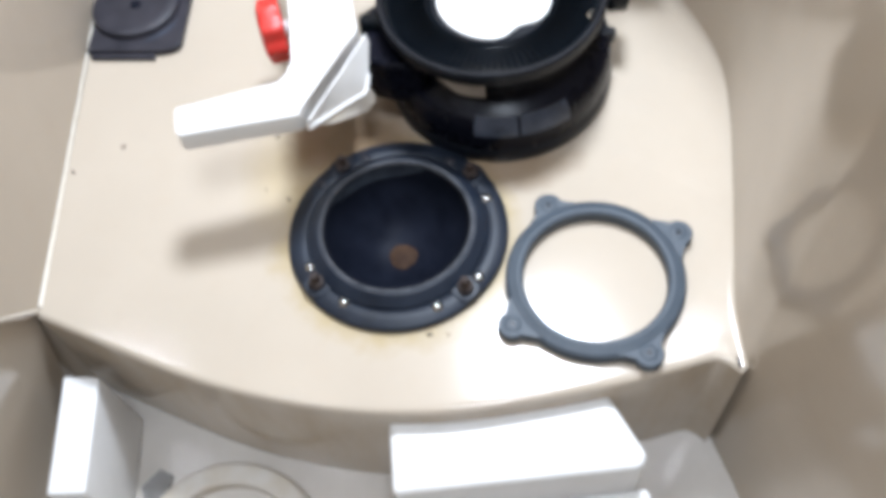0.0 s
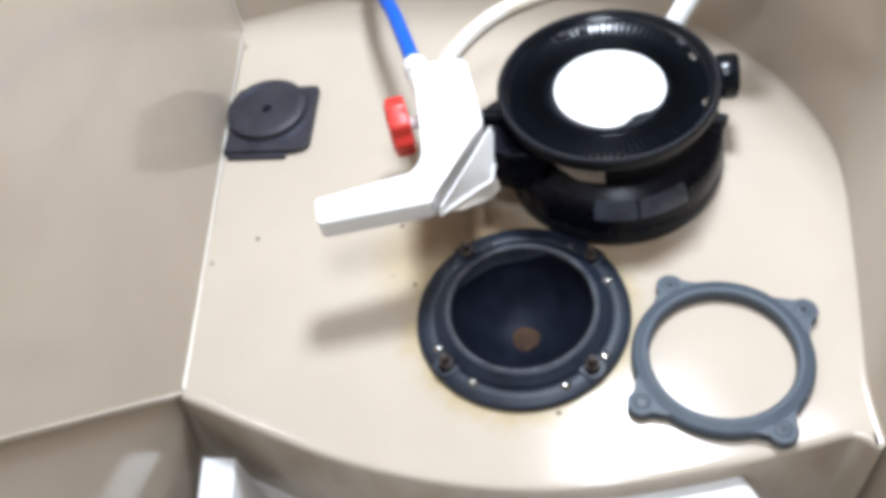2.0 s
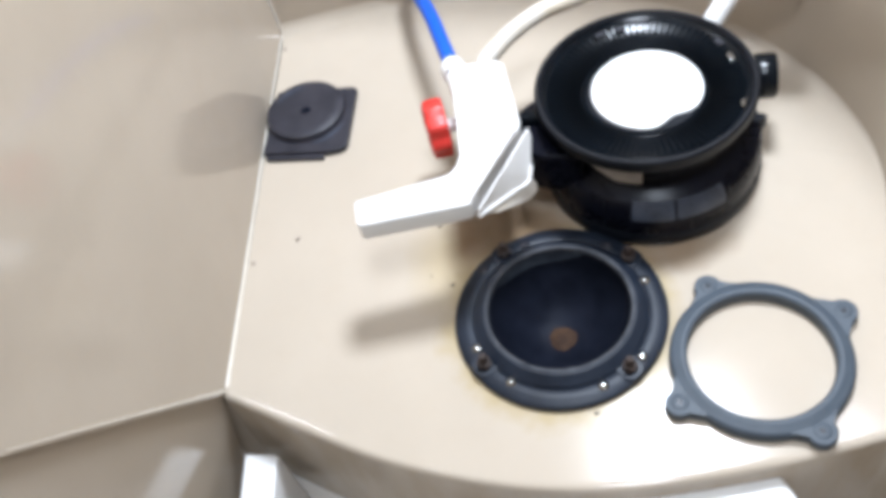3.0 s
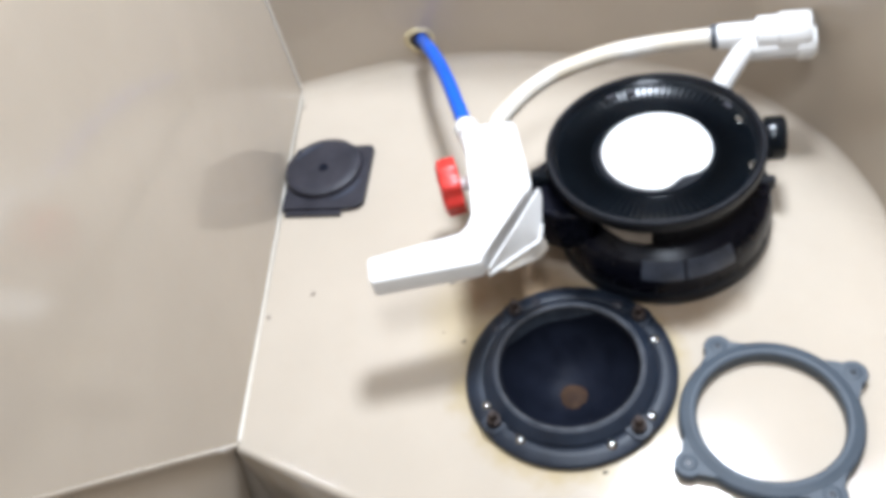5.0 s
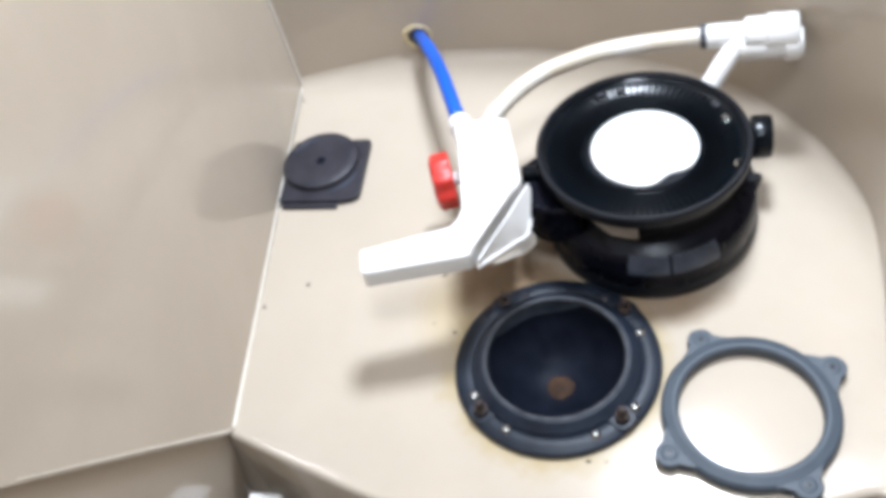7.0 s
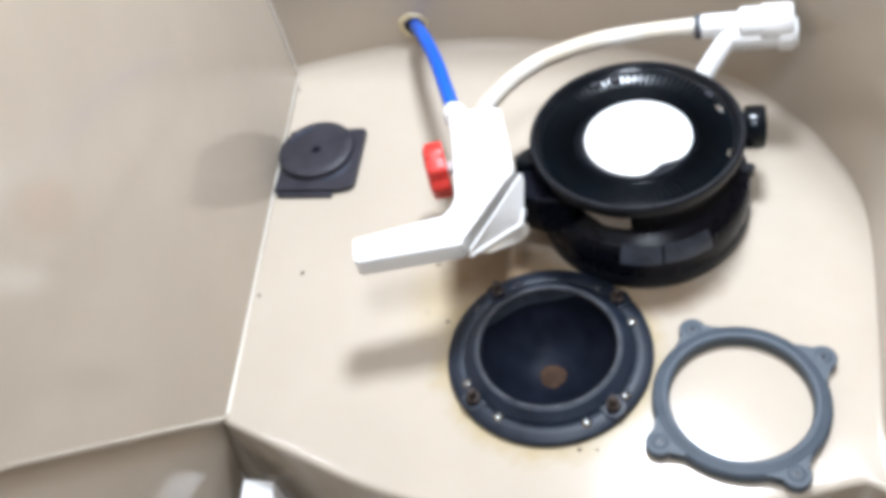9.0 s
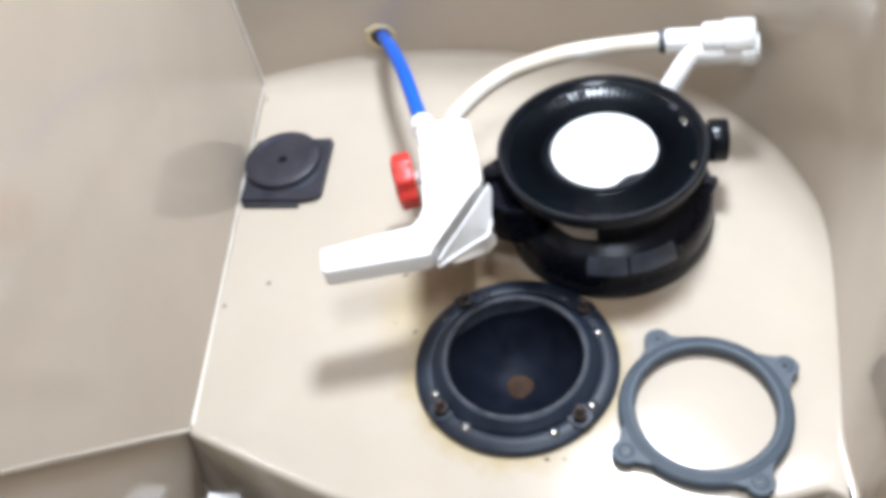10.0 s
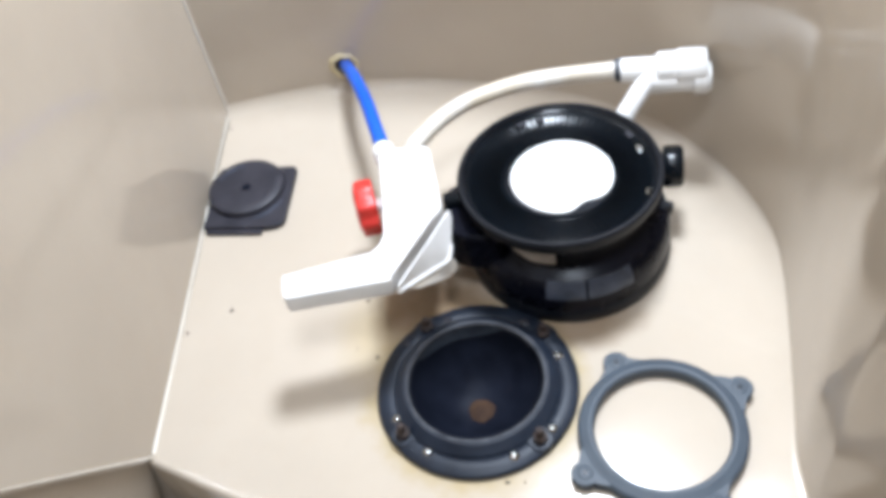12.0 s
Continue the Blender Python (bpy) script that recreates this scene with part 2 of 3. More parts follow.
def build_floor():
    """The raised platform: flat top, coved up to the curved wall, rolled over at the front, with its riser."""
    bm = bmesh.new()

    def loop(line, z):
        return [bm.verts.new((p.x, p.y, z)) for p in line]

    def strip(a, b):
        for k in range(len(a) - 1):
            bm.faces.new((a[k], a[k + 1], b[k + 1], b[k]))

    # the cove is wide along the back and tight along the side
    cove_r = [0.005 + 0.015 * min(1.0, max(0.0, (p.y - 0.16) / 0.20)) for p in back_line]
    flat_back = loop(outward(back_line, [-r - 0.002 for r in cove_r]), 0.0)
    flat_front = loop(outward(front_line, -0.003), 0.0)
    cove = []
    for i in range(6):
        a = math.pi / 2 * i / 5
        edge = outward(back_line, [-r * (1 - math.sin(a)) + 0.001 for r in cove_r])
        cove.append([bm.verts.new((p.x, p.y, r * (1 - math.cos(a)))) for p, r in zip(edge, cove_r)])
    for a, b in zip([flat_back] + cove, cove):
        strip(a, b)
    e = 0.006
    nose = []
    for i in range(6):
        a = math.pi / 2 * i / 5
        nose.append(loop(outward(front_line, e * math.sin(a)), -e * (1 - math.cos(a))))
    nose.append(loop(outward(front_line, e), LOW))
    for a, b in zip([flat_front] + nose, nose):
        strip(a, b)
    ends = [(flat_back[0], flat_front[-1]), (flat_back[-1], flat_front[0])]
    rim = [e for e in bm.edges if all(v in set(flat_back) for v in e.verts) or all(v in set(flat_front) for v in e.verts)]
    rim += [bm.edges.new(p) for p in ends]
    ring = [bm.verts.new((DRAIN[0] + 0.075 * math.cos(a), DRAIN[1] + 0.075 * math.sin(a), 0)) for a in (2 * math.pi * k / 72 for k in range(72))]
    rim += [bm.edges.new((ring[k], ring[(k + 1) % 72])) for k in range(72)]
    bmesh.ops.triangle_fill(bm, use_beauty=True, use_dissolve=False, edges=rim, normal=(0, 0, 1))
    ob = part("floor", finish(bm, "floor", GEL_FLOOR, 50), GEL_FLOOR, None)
    return tagged(ob, "glossy beige moulded platform, yellow-brown stains and painted shade round the drain", "floor", kind="structure")


def sheet(name, inner, outer, z0, z1, label, category="wall"):
    """A standing wall of some thickness between two lines on plan."""
    bm = bmesh.new()
    rows = [[bm.verts.new((p.x, p.y, z)) for p in line] for line, z in ((inner, z0), (inner, z1), (outer, z1), (outer, z0))]
    for a, b in zip(rows, rows[1:] + rows[:1]):
        for k in range(len(a) - 1):
            bm.faces.new((a[k], a[k + 1], b[k + 1], b[k]))
    for k in (0, -1):
        bm.faces.new([r[k] for r in rows])
    return tagged(part(name, finish(bm, name, GEL, 50), GEL, None), label, category, kind="structure")


build_floor()
right_line = back_line + [Vector(p) for p in ((0.290, -0.16, 0), (0.306, -0.25, 0), (0.345, -0.6, 0), (0.38, -1.10, 0), (0.42, -2.20, 0))]
# Unseen ledge and set-back wall, added so the lamp's light clears the wall top.
LEDGE = 0.42


def set_back(d):
    """The wall's line moved out by d, straight back at one end and straight aside at the other."""
    return [p + d * Vector((p.x + 0.2963, max(p.y, 0.0), 0)).normalized() for p in right_line]


sheet("wall_back", right_line, outward(right_line, 0.03), LOW, LEDGE, "glossy beige moulded wall curving round into the side")
sheet("unseen_ledge", set_back(0.03), set_back(0.83), LEDGE - 0.02, LEDGE, "beige ledge, unseen, added under the set-back upper wall")
sheet("unseen_wall_upper", set_back(0.80), set_back(0.83), LEDGE, TOP, "plain beige upper wall, unseen, set back to clear the lamp")

CF = Vector((-0.3115, 0.009, 0))
EDGE = Vector((-0.031, -1.06, 1.60)).normalized()
DROP = Vector((-0.012, -0.017, -0.082)).normalized()


def slab(name, corners, thick, label, nudge=(0, 0, 0), edge=0.0, mat=GEL):
    bm = bmesh.new()
    a = [bm.verts.new(Vector(c) + Vector(nudge)) for c in corners]
    b = [bm.verts.new(Vector(c) + Vector(nudge) + Vector(thick)) for c in corners]
    bm.faces.new(a)
    bm.faces.new(b[::-1])
    for k in range(len(a)):
        j = (k + 1) % len(a)
        bm.faces.new((a[j], a[k], b[k], b[j]))
    if edge:
        bmesh.ops.bevel(bm, geom=list(bm.edges), offset=edge, segments=3, profile=0.5, affect="EDGES")
    return tagged(part(name, finish(bm, name, mat, 8), mat, None), label, "floor" if "floor" in name else "wall", kind="structure")


upper_end = CF + EDGE * (TOP / EDGE.z)
slab("wall_left", [(-0.2963, 0.525, LOW), (-0.2963, 0.525, TOP), tuple(upper_end), tuple(CF), (-0.3115, 0.009, LOW)], (-0.03, 0, 0), "glossy beige moulded side wall with a slanting front edge", edge=0.004)
slab("unseen_wall_left_upper", [(-0.2963, 0.525, LEDGE - 0.02), (-0.2963, 0.525, TOP), (-0.2963, 1.400, TOP), (-0.2963, 1.400, LEDGE - 0.02)], (-0.06, 0, 0), "plain beige upper side wall, unseen, closing the set-back gap")
plane_n = EDGE.cross(DROP).normalized()


def on_facet(y, z):
    return (CF.x - (plane_n.y * (y - CF.y) + plane_n.z * (z - CF.z)) / plane_n.x, y, z)


slab("wall_left_lower", [tuple(CF + EDGE * 0.0), tuple(upper_end), on_facet(-2.20, TOP), on_facet(-2.20, LOW), on_facet(CF.y - 0.03, LOW)], (-0.03, 0, 0), "beige moulded side wall below the slanting edge", nudge=(-0.004, 0, 0))
slab("wall_front", [(-0.95, -2.20, LOW), (1.30, -2.20, LOW), (1.30, -2.20, TOP), (-0.95, -2.20, TOP)], (0, -0.03, 0), "plain beige wall behind the standing place")
slab("floor_lower", [(-0.95, -2.20, LOW), (0.60, -2.20, LOW), (0.60, 0.10, LOW), (-0.95, 0.10, LOW)], (0, 0, -0.03), "pale moulded lower floor before the platform", mat=PALE)
slab("ceiling", [(-0.95, -2.20, TOP), (1.30, -2.20, TOP), (1.30, 1.45, TOP), (-0.95, 1.45, TOP)], (0, 0, 0.03), "plain beige ceiling")


def bead(points, radius, radii=None):
    ob = part("sealant_highlight_bead", finish(tube(points, radius, 8, 1, radii), "sealant_highlight_bead", CAULK_HIGHLIGHT), CAULK_HIGHLIGHT, None)
    tagged(ob, "thin pale bead: sealant on joints, painted highlight on slanting edge", "sealant", kind="structure")


bead([(-0.2950, 0.5240, 0.0), (-0.2950, 0.5240, TOP)], 0.0012)
# No sealant here: a pale taper paints the highlight along the slanting edge.
bead([tuple(CF + EDGE * (0.004 + 0.03 * k) + Vector((0.0010, 0, 0))) for k in range(12)], 0.0012, [0.0012 - 0.00009 * k for k in range(12)])
bead([(-0.2960, 0.5240, 0.0005), (-0.2995, 0.430, 0.0005), (-0.3040, 0.260, 0.0005), (-0.3105, 0.012, 0.0005)], 0.0013)


def build_ramp():
    """A low moulded wedge in the platform towards the curved side."""
    bm = bmesh.new()
    a, b, c, d = (0.165, 0.160, 0.0005), (0.301, 0.049, 0.0008), (0.336, 0.176, 0.0005), (0.222, 0.222, 0.0006)
    top = [bm.verts.new(p) for p in (a, b, c, d)]
    toe = [bm.verts.new(p) for p in ((0.1574, 0.1507, -0.0002), (0.2954, 0.0377, -0.0002))]
    back = [bm.verts.new(p) for p in ((0.340, 0.182, -0.0002), (0.226, 0.232, -0.0002))]
    bm.faces.new(top)
    bm.faces.new((toe[0], toe[1], top[1], top[0]))
    bm.faces.new((top[2], top[3], back[1], back[0])[::-1])
    bm.faces.new((top[3], top[0], toe[0], back[1]))
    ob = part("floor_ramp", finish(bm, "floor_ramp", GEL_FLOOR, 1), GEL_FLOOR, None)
    tagged(ob, "low beige moulded fall in the platform beside the wall", "floor", kind="structure")


build_ramp()


# ---- drain flange in the platform ----
def build_flange():
    c = (DRAIN[0], DRAIN[1], 0.0)
    t = thing("drain_flange", "wet dirty black plastic drain flange screwed to the platform", "drain flange", c)
    part("flange", lathe([(0.0765, -0.003), (0.0975, -0.001), (0.0984, 0.002), (0.0976, 0.0058), (0.0958, 0.0074), (0.0870, 0.0086), (0.0822, 0.0088), (0.0808, 0.0080), (0.0798, 0.0102), (0.0780, 0.0118),
                          (0.0752, 0.0136), (0.0724, 0.0160), (0.0702, 0.0178), (0.0688, 0.0180), (0.0672, 0.0172), (0.0662, 0.0100), (0.0662, -0.003), (0.0765, -0.003)], 96), FLANGE, t)
    part("rim_band", lathe([(0.0642, 0.0120), (0.0648, 0.0168), (0.0656, 0.0184), (0.0666, 0.0189), (0.0678, 0.0186), (0.0686, 0.0180)], 96), RIM_GREY, t, "grey dusty rim of the drain")
    part("bowl", lathe([(0.0646, 0.0150), (0.0636, 0.0090), (0.0590, -0.004), (0.0470, -0.021), (0.0330, -0.034), (0.0200, -0.0400), (0.0, -0.0415)], 96), BLACK_BOWL, t, "black drain bowl with a film of water")
    # dried film on the far wall of the bowl
    bm = bmesh.new()
    cols = []
    for k in range(25):
        u = k / 24
        a = radians(62 + 92 * u)
        deep = 0.0125 * math.sin(math.pi * min(1, u * 1.05)) ** 0.7 + 0.0016 * math.sin(9 * u)
        z = [0.0140, 0.0140 - 0.5 * max(deep, 0.0006), 0.0140 - max(deep, 0.0006)]
        cols.append([bm.verts.new((r * math.cos(a), r * math.sin(a), h)) for h in z for r in (float(np.interp(h, [-0.004, 0.009, 0.015], [0.0590, 0.0636, 0.0646])) - 0.0005,)])
    for a, b in zip(cols, cols[1:]):
        for i in range(2):
            bm.faces.new((a[i], b[i], b[i + 1], a[i + 1]))
    part("film", bm, FILM, t, "pale dried film on the bowl's wall")
    part("residue", lathe([(0.0, -0.0385), (0.006, -0.0386), (0.0105, -0.0392), (0.0130, -0.0405), (0.0134, -0.0425)], 28, lambda a, r: 0.05 * r * math.sin(3 * a + 1) + 0.03 * r * math.sin(7 * a)), DIRT, t, "round brown plug of residue in the drain")
    # four lugs with rusty studs
    for ang in (122, 213, 309, 35):
        a = radians(ang)
        m = pose(0.083 * math.cos(a), 0.083 * math.sin(a), 0, 0, 0, ang)
        lug = part("lug", prism([(-0.010, -0.012), (0.008, -0.012), (0.0140, -0.008), (0.0155, 0.0), (0.0140, 0.008), (0.008, 0.012), (-0.010, 0.012)], 0.0, 0.0098, 0.0018), FLANGE, t, "", m)
        part("stud", lathe([(0, 0), (0.0062, 0), (0.0070, 0.002), (0.0066, 0.0060), (0.0040, 0.0068), (0.0036, 0.0155), (0.0028, 0.0165), (0, 0.0165)], 12), RUST, lug, "rusty steel stud and nut", pose(0.003, 0, 0.0090))
    head = finish(lathe([(0, 0.0022), (0.0010, 0.0022), (0.0014, 0.0034), (0.0030, 0.0028), (0.0046, 0.0014), (0.0051, 0.0)], 20), "screw", STEEL)
    dull = finish(lathe([(0, 0.0034), (0.0020, 0.0032), (0.0044, 0.0014), (0.0048, 0.0)], 20), "screw", DUSTY)
    for x, y in ((0.090, 0.068), (0.075, -0.011), (0.038, -0.035), (-0.041, -0.021), (-0.069, 0.017), (-0.016, 0.127), (-0.058, 0.102), (0.062, 0.112)):
        d = Vector((x - c[0], y - c[1], 0))
        d = d.normalized() * min(d.length, 0.0890)
        worn = y > 0.09
        part("screw", dull if worn else head, DUSTY if worn else STEEL, t, "dirty dull screw head" if worn else "domed stainless steel screw", pose(d.x, d.y, 0.0080, 0, 0, 40 * x * 100))


build_flange()


# ---- loose rubber ring ----
def build_ring():
    cx, cy = 0.1725, -0.0240
    t = thing("seal_ring", "loose grey rubber seal ring with four eared screw lugs", "seal ring", (cx, cy, 0))
    part("ring", lathe([(0.0606, 0.0), (0.0745, 0.0), (0.0757, 0.0012), (0.0757, 0.0082), (0.0746, 0.0106), (0.0726, 0.0120), (0.0704, 0.0124), (0.0690, 0.0128), (0.0664, 0.0142), (0.0640, 0.0144), (0.0620, 0.0138), (0.0607, 0.0122), (0.0602, 0.004), (0.0606, 0.0)], 96), RUBBER, t)
    for ang, reach in ((111, 0.0800), (23, 0.0835), (292, 0.0805), (206, 0.0828)):
        outline = []
        for k in range(15):
            a = radians(-105 + 15 * k)
            outline.append((reach + 0.0125 * math.cos(a), 0.0125 * math.sin(a)))
        outline += [(0.0735, 0.0205), (0.0700, 0.0250), (0.0655, 0.0), (0.0700, -0.0250), (0.0735, -0.0205)]
        ear = part("ear", prism(outline, 0.0003, 0.0116, 0.0022, 3), RUBBER, t, "", pose(0, 0, 0, 0, 0, ang))
        part("grommet", lathe([(0.0020, 0.0), (0.0020, 0.0116), (0.0030, 0.0126), (0.0046, 0.0128), (0.0064, 0.0122), (0.0084, 0.0112)], 24), RUBBER, ear, "raised collar round a screw hole", pose(reach, 0, 0))
        part("hole", lathe([(0, 0.0120), (0.0023, 0.0120), (0.0023, 0.010)], 14), BLACK, ear, "dark screw hole", pose(reach, 0, 0))


build_ring()


# ---- toilet base with its pedal valve ----
def build_base():
    cx, cy = 0.1145, 0.2125
    t = thing("toilet_base", "black plastic toilet base with white pedal valve and red knob", "toilet base", (cx, cy, 0))
    low = pose(0.006, 0.003, 0) @ Matrix.Diagonal((0.972, 0.972, 1, 1))
    high = pose(0, 0.003, 0) @ Matrix.Diagonal((1.022, 1.022, 1, 1))
    part("foot", lathe([(0.0, 0.0), (0.104, 0.0), (0.109, 0.002), (0.110, 0.006), (0.110, 0.016), (0.108, 0.019), (0.102, 0.0205), (0.090, 0.022), (0.060, 0.024), (0, 0.024)], 96), BLACK, t, "", low)
    part("skirt", lathe([(0.108, 0.016), (0.1085, 0.022), (0.1085, 0.0370), (0.1060, 0.0500), (0.1030, 0.0545), (0.0985, 0.0570), (0.0890, 0.0610), (0.0835, 0.0660), (0.0812, 0.0740), (0.0808, 0.0860), (0.0850, 0.0980), (0.0, 0.098)], 96), SKIRT, t, "glossy sloping skirt of the base", low)
    part("body", lathe([(0.072, 0.055), (0.072, 0.085), (0.076, 0.092), (0.092, 0.100), (0.097, 0.103), (0.060, 0.103), (0, 0.103)], 96), BLACK, t)
    rib = finish(prism([(0.090, -0.0010), (0.1096, -0.0010), (0.1096, 0.0010), (0.090, 0.0010)], 0.018, 0.0520, 0.0004, 1), "skirt_rib", BLACK)
    for v in rib.vertices:
        if v.co.z > 0.04 and v.co.x > 0.09:
            v.co.x -= 0.0030
    for k in range(16):
        part("skirt_rib", rib, BLACK, t, "", low @ pose(0, 0, 0, 0, 0, 11 + 22.5 * k))
    part("tab", prism([(0.098, -0.006), (0.1120, -0.004), (0.1145, 0.0), (0.1120, 0.004), (0.098, 0.006)], 0.044, 0.0575, 0.0012), BLACK, t, "", pose(0, 0, 0, 0, 0, -4))
    # Two panels whose pale colour paints light reflected off the skirt's front.
    for a0, turn in ((-109, 21.5), (-86, 26.0)):
        bm = bmesh.new()
        rows = []
        for k in range(9):
            a = radians(a0 + turn * k / 8)
            rows.append([bm.verts.new((r * math.cos(a), r * math.sin(a), z)) for r, z in ((0.1094, 0.0385), (0.1076, 0.0500), (0.1012, 0.0578), (0.0985, 0.0555), (0.1050, 0.0385))])
        for a, b in zip(rows, rows[1:]):
            for i in range(5):
                bm.faces.new((a[i], b[i], b[(i + 1) % 5], a[(i + 1) % 5]))
        bm.faces.new(rows[0])
        bm.faces.new(rows[-1][::-1])
        part("skirt_sheen_panel", bm, PANEL, t, "paler skirt panel with reflected light in its colour", low)
    # upper dish
    part("rim", lathe([(0.0925, 0.106), (0.0935, 0.1140), (0.0955, 0.1160), (0.0985, 0.1160), (0.1000, 0.1140), (0.1000, 0.1060), (0.0985, 0.1025), (0.0960, 0.1015)], 128), RIM, t, "scuffed black rim of the dish", high)
    part("dish", lathe([(0.0945, 0.113), (0.0915, 0.1105), (0.0880, 0.1075), (0.0700, 0.1045), (0.0560, 0.1030), (0.0545, 0.1050), (0.0530, 0.1050), (0.0520, 0.1015), (0.0, 0.1005)], 96), BLACK_GLOSS, t, "glossy black dish inside the rim", high)
    fin = finish(prism([(0.0575, -0.0006), (0.0885, -0.0009), (0.0885, 0.0009), (0.0575, 0.0006)], 0.102, 0.1066, 0.0002, 1), "fin", BLACK_GLOSS)
    for v in fin.vertices:
        if v.co.z > 0.104:
            v.co.z += (v.co.x - 0.0575) * 0.11
    for k in range(84):
        part("fin", fin, BLACK_GLOSS, t, "", high @ pose(0, 0, 0, 0, 0, 360 / 84 * k))

    def bite(a, r):
        d = math.atan2(math.sin(a - radians(-66)), math.cos(a - radians(-66)))
        return -0.0085 * math.exp(-(d / 0.30) ** 2) * (r / 0.052) ** 2

    part("disc", lathe([(0, 0.1098), (0.020, 0.1094), (0.038, 0.1080), (0.048, 0.1062), (0.0512, 0.1048), (0.0515, 0.1030), (0.0505, 0.1010)], 96, bite), WHITE_DISC, t, "bright white domed disc with a nick in its edge", pose(0.0025, 0.0045, 0))
    part("loop", lathe([(0.0026, 0.0), (0.0040, 0.0010), (0.0040, 0.0030), (0.0026, 0.0040), (0.0022, 0.0020), (0.0026, 0.0)], 20), STEEL, t, "small steel ring on the rim", pose(0.0815, -0.040, 0.1105, 20, 10, 0))
    for x, y in ((0.083, 0.024), (0.077, 0.046), (-0.030, 0.083), (-0.010, 0.086)):
        part("clip", block(0.010, 0.005, 0.003, 0.0008), STEEL if x > 0.08 else DUSTY, t, "small shiny clip in the dish", pose(x, y, 0.1078, 0, 0, math.degrees(math.atan2(y, x)) + 90))
    # curved paper label on the body
    def cone(z):
        return float(np.interp(z, [0.0660, 0.0740, 0.0860], [0.0835, 0.0812, 0.0808]))

    bm = bmesh.new()
    cols = []
    for k in range(13):
        a = radians(-143 + 42 * k / 12)
        top = 0.0850 - 0.0010 * k / 12
        low = top - 0.003 - 0.0110 * min(1, k / 7)
        cols.append([bm.verts.new((rr * math.cos(a), rr * math.sin(a), z)) for rr, z in ((cone(top) + 0.0006, top), (cone(low) + 0.0006, low), (cone(low) - 0.0010, low), (cone(top) - 0.0010, top))])
    for a, b in zip(cols, cols[1:]):
        for i in range(4):
            bm.faces.new((a[i], b[i], b[(i + 1) % 4], a[(i + 1) % 4]))
    bm.faces.new(cols[0])
    bm.faces.new(cols[-1][::-1])
    part("label", bm, PAPER, t, "torn off-white paper label")
    # capped side port
    port = part("port", barrel(0.058, 0.0150), BLACK, t, "", along((0.0735, 0.0380, 0.070), (0.1290, 0.0290, 0.072)))
    part("port_cap", lathe([(0.016, 0.036), (0.0205, 0.037), (0.0215, 0.040), (0.0215, 0.054), (0.0200, 0.057), (0.0180, 0.0575), (0.0165, 0.055), (0, 0.055)], 28, lambda a, r: 0.0005 * math.cos(14 * a) if r > 0.02 else 0), BLACK_GLOSS, port, "ribbed black screw cap")
    part("cap_face", lathe([(0, 0.0562), (0.015, 0.0562), (0.0162, 0.0545)], 24), CARDOLIVE, port, "olive end of the cap")
    # arm to the valve
    arm = part("valve_arm", prism([(-0.120, -0.034), (-0.112, -0.042), (-0.098, -0.050), (-0.066, -0.056), (-0.060, 0.022), (-0.104, 0.028), (-0.120, 0.016)], 0.040, 0.090, 0.004), SKIRT, t)
    part("arm_boss", barrel(0.026, 0.0085), BLACK_GLOSS, arm, "glossy black spigot", along((-0.118, 0.002, 0.092), (-0.092, -0.001, 0.094)))
    part("arm_screw", lathe([(0, 0.003), (0.003, 0.0024), (0.0042, 0)], 16), STEEL, arm, "steel screw", pose(-0.098, 0.0, 0.1018))
    build_pedal(t, cx, cy)


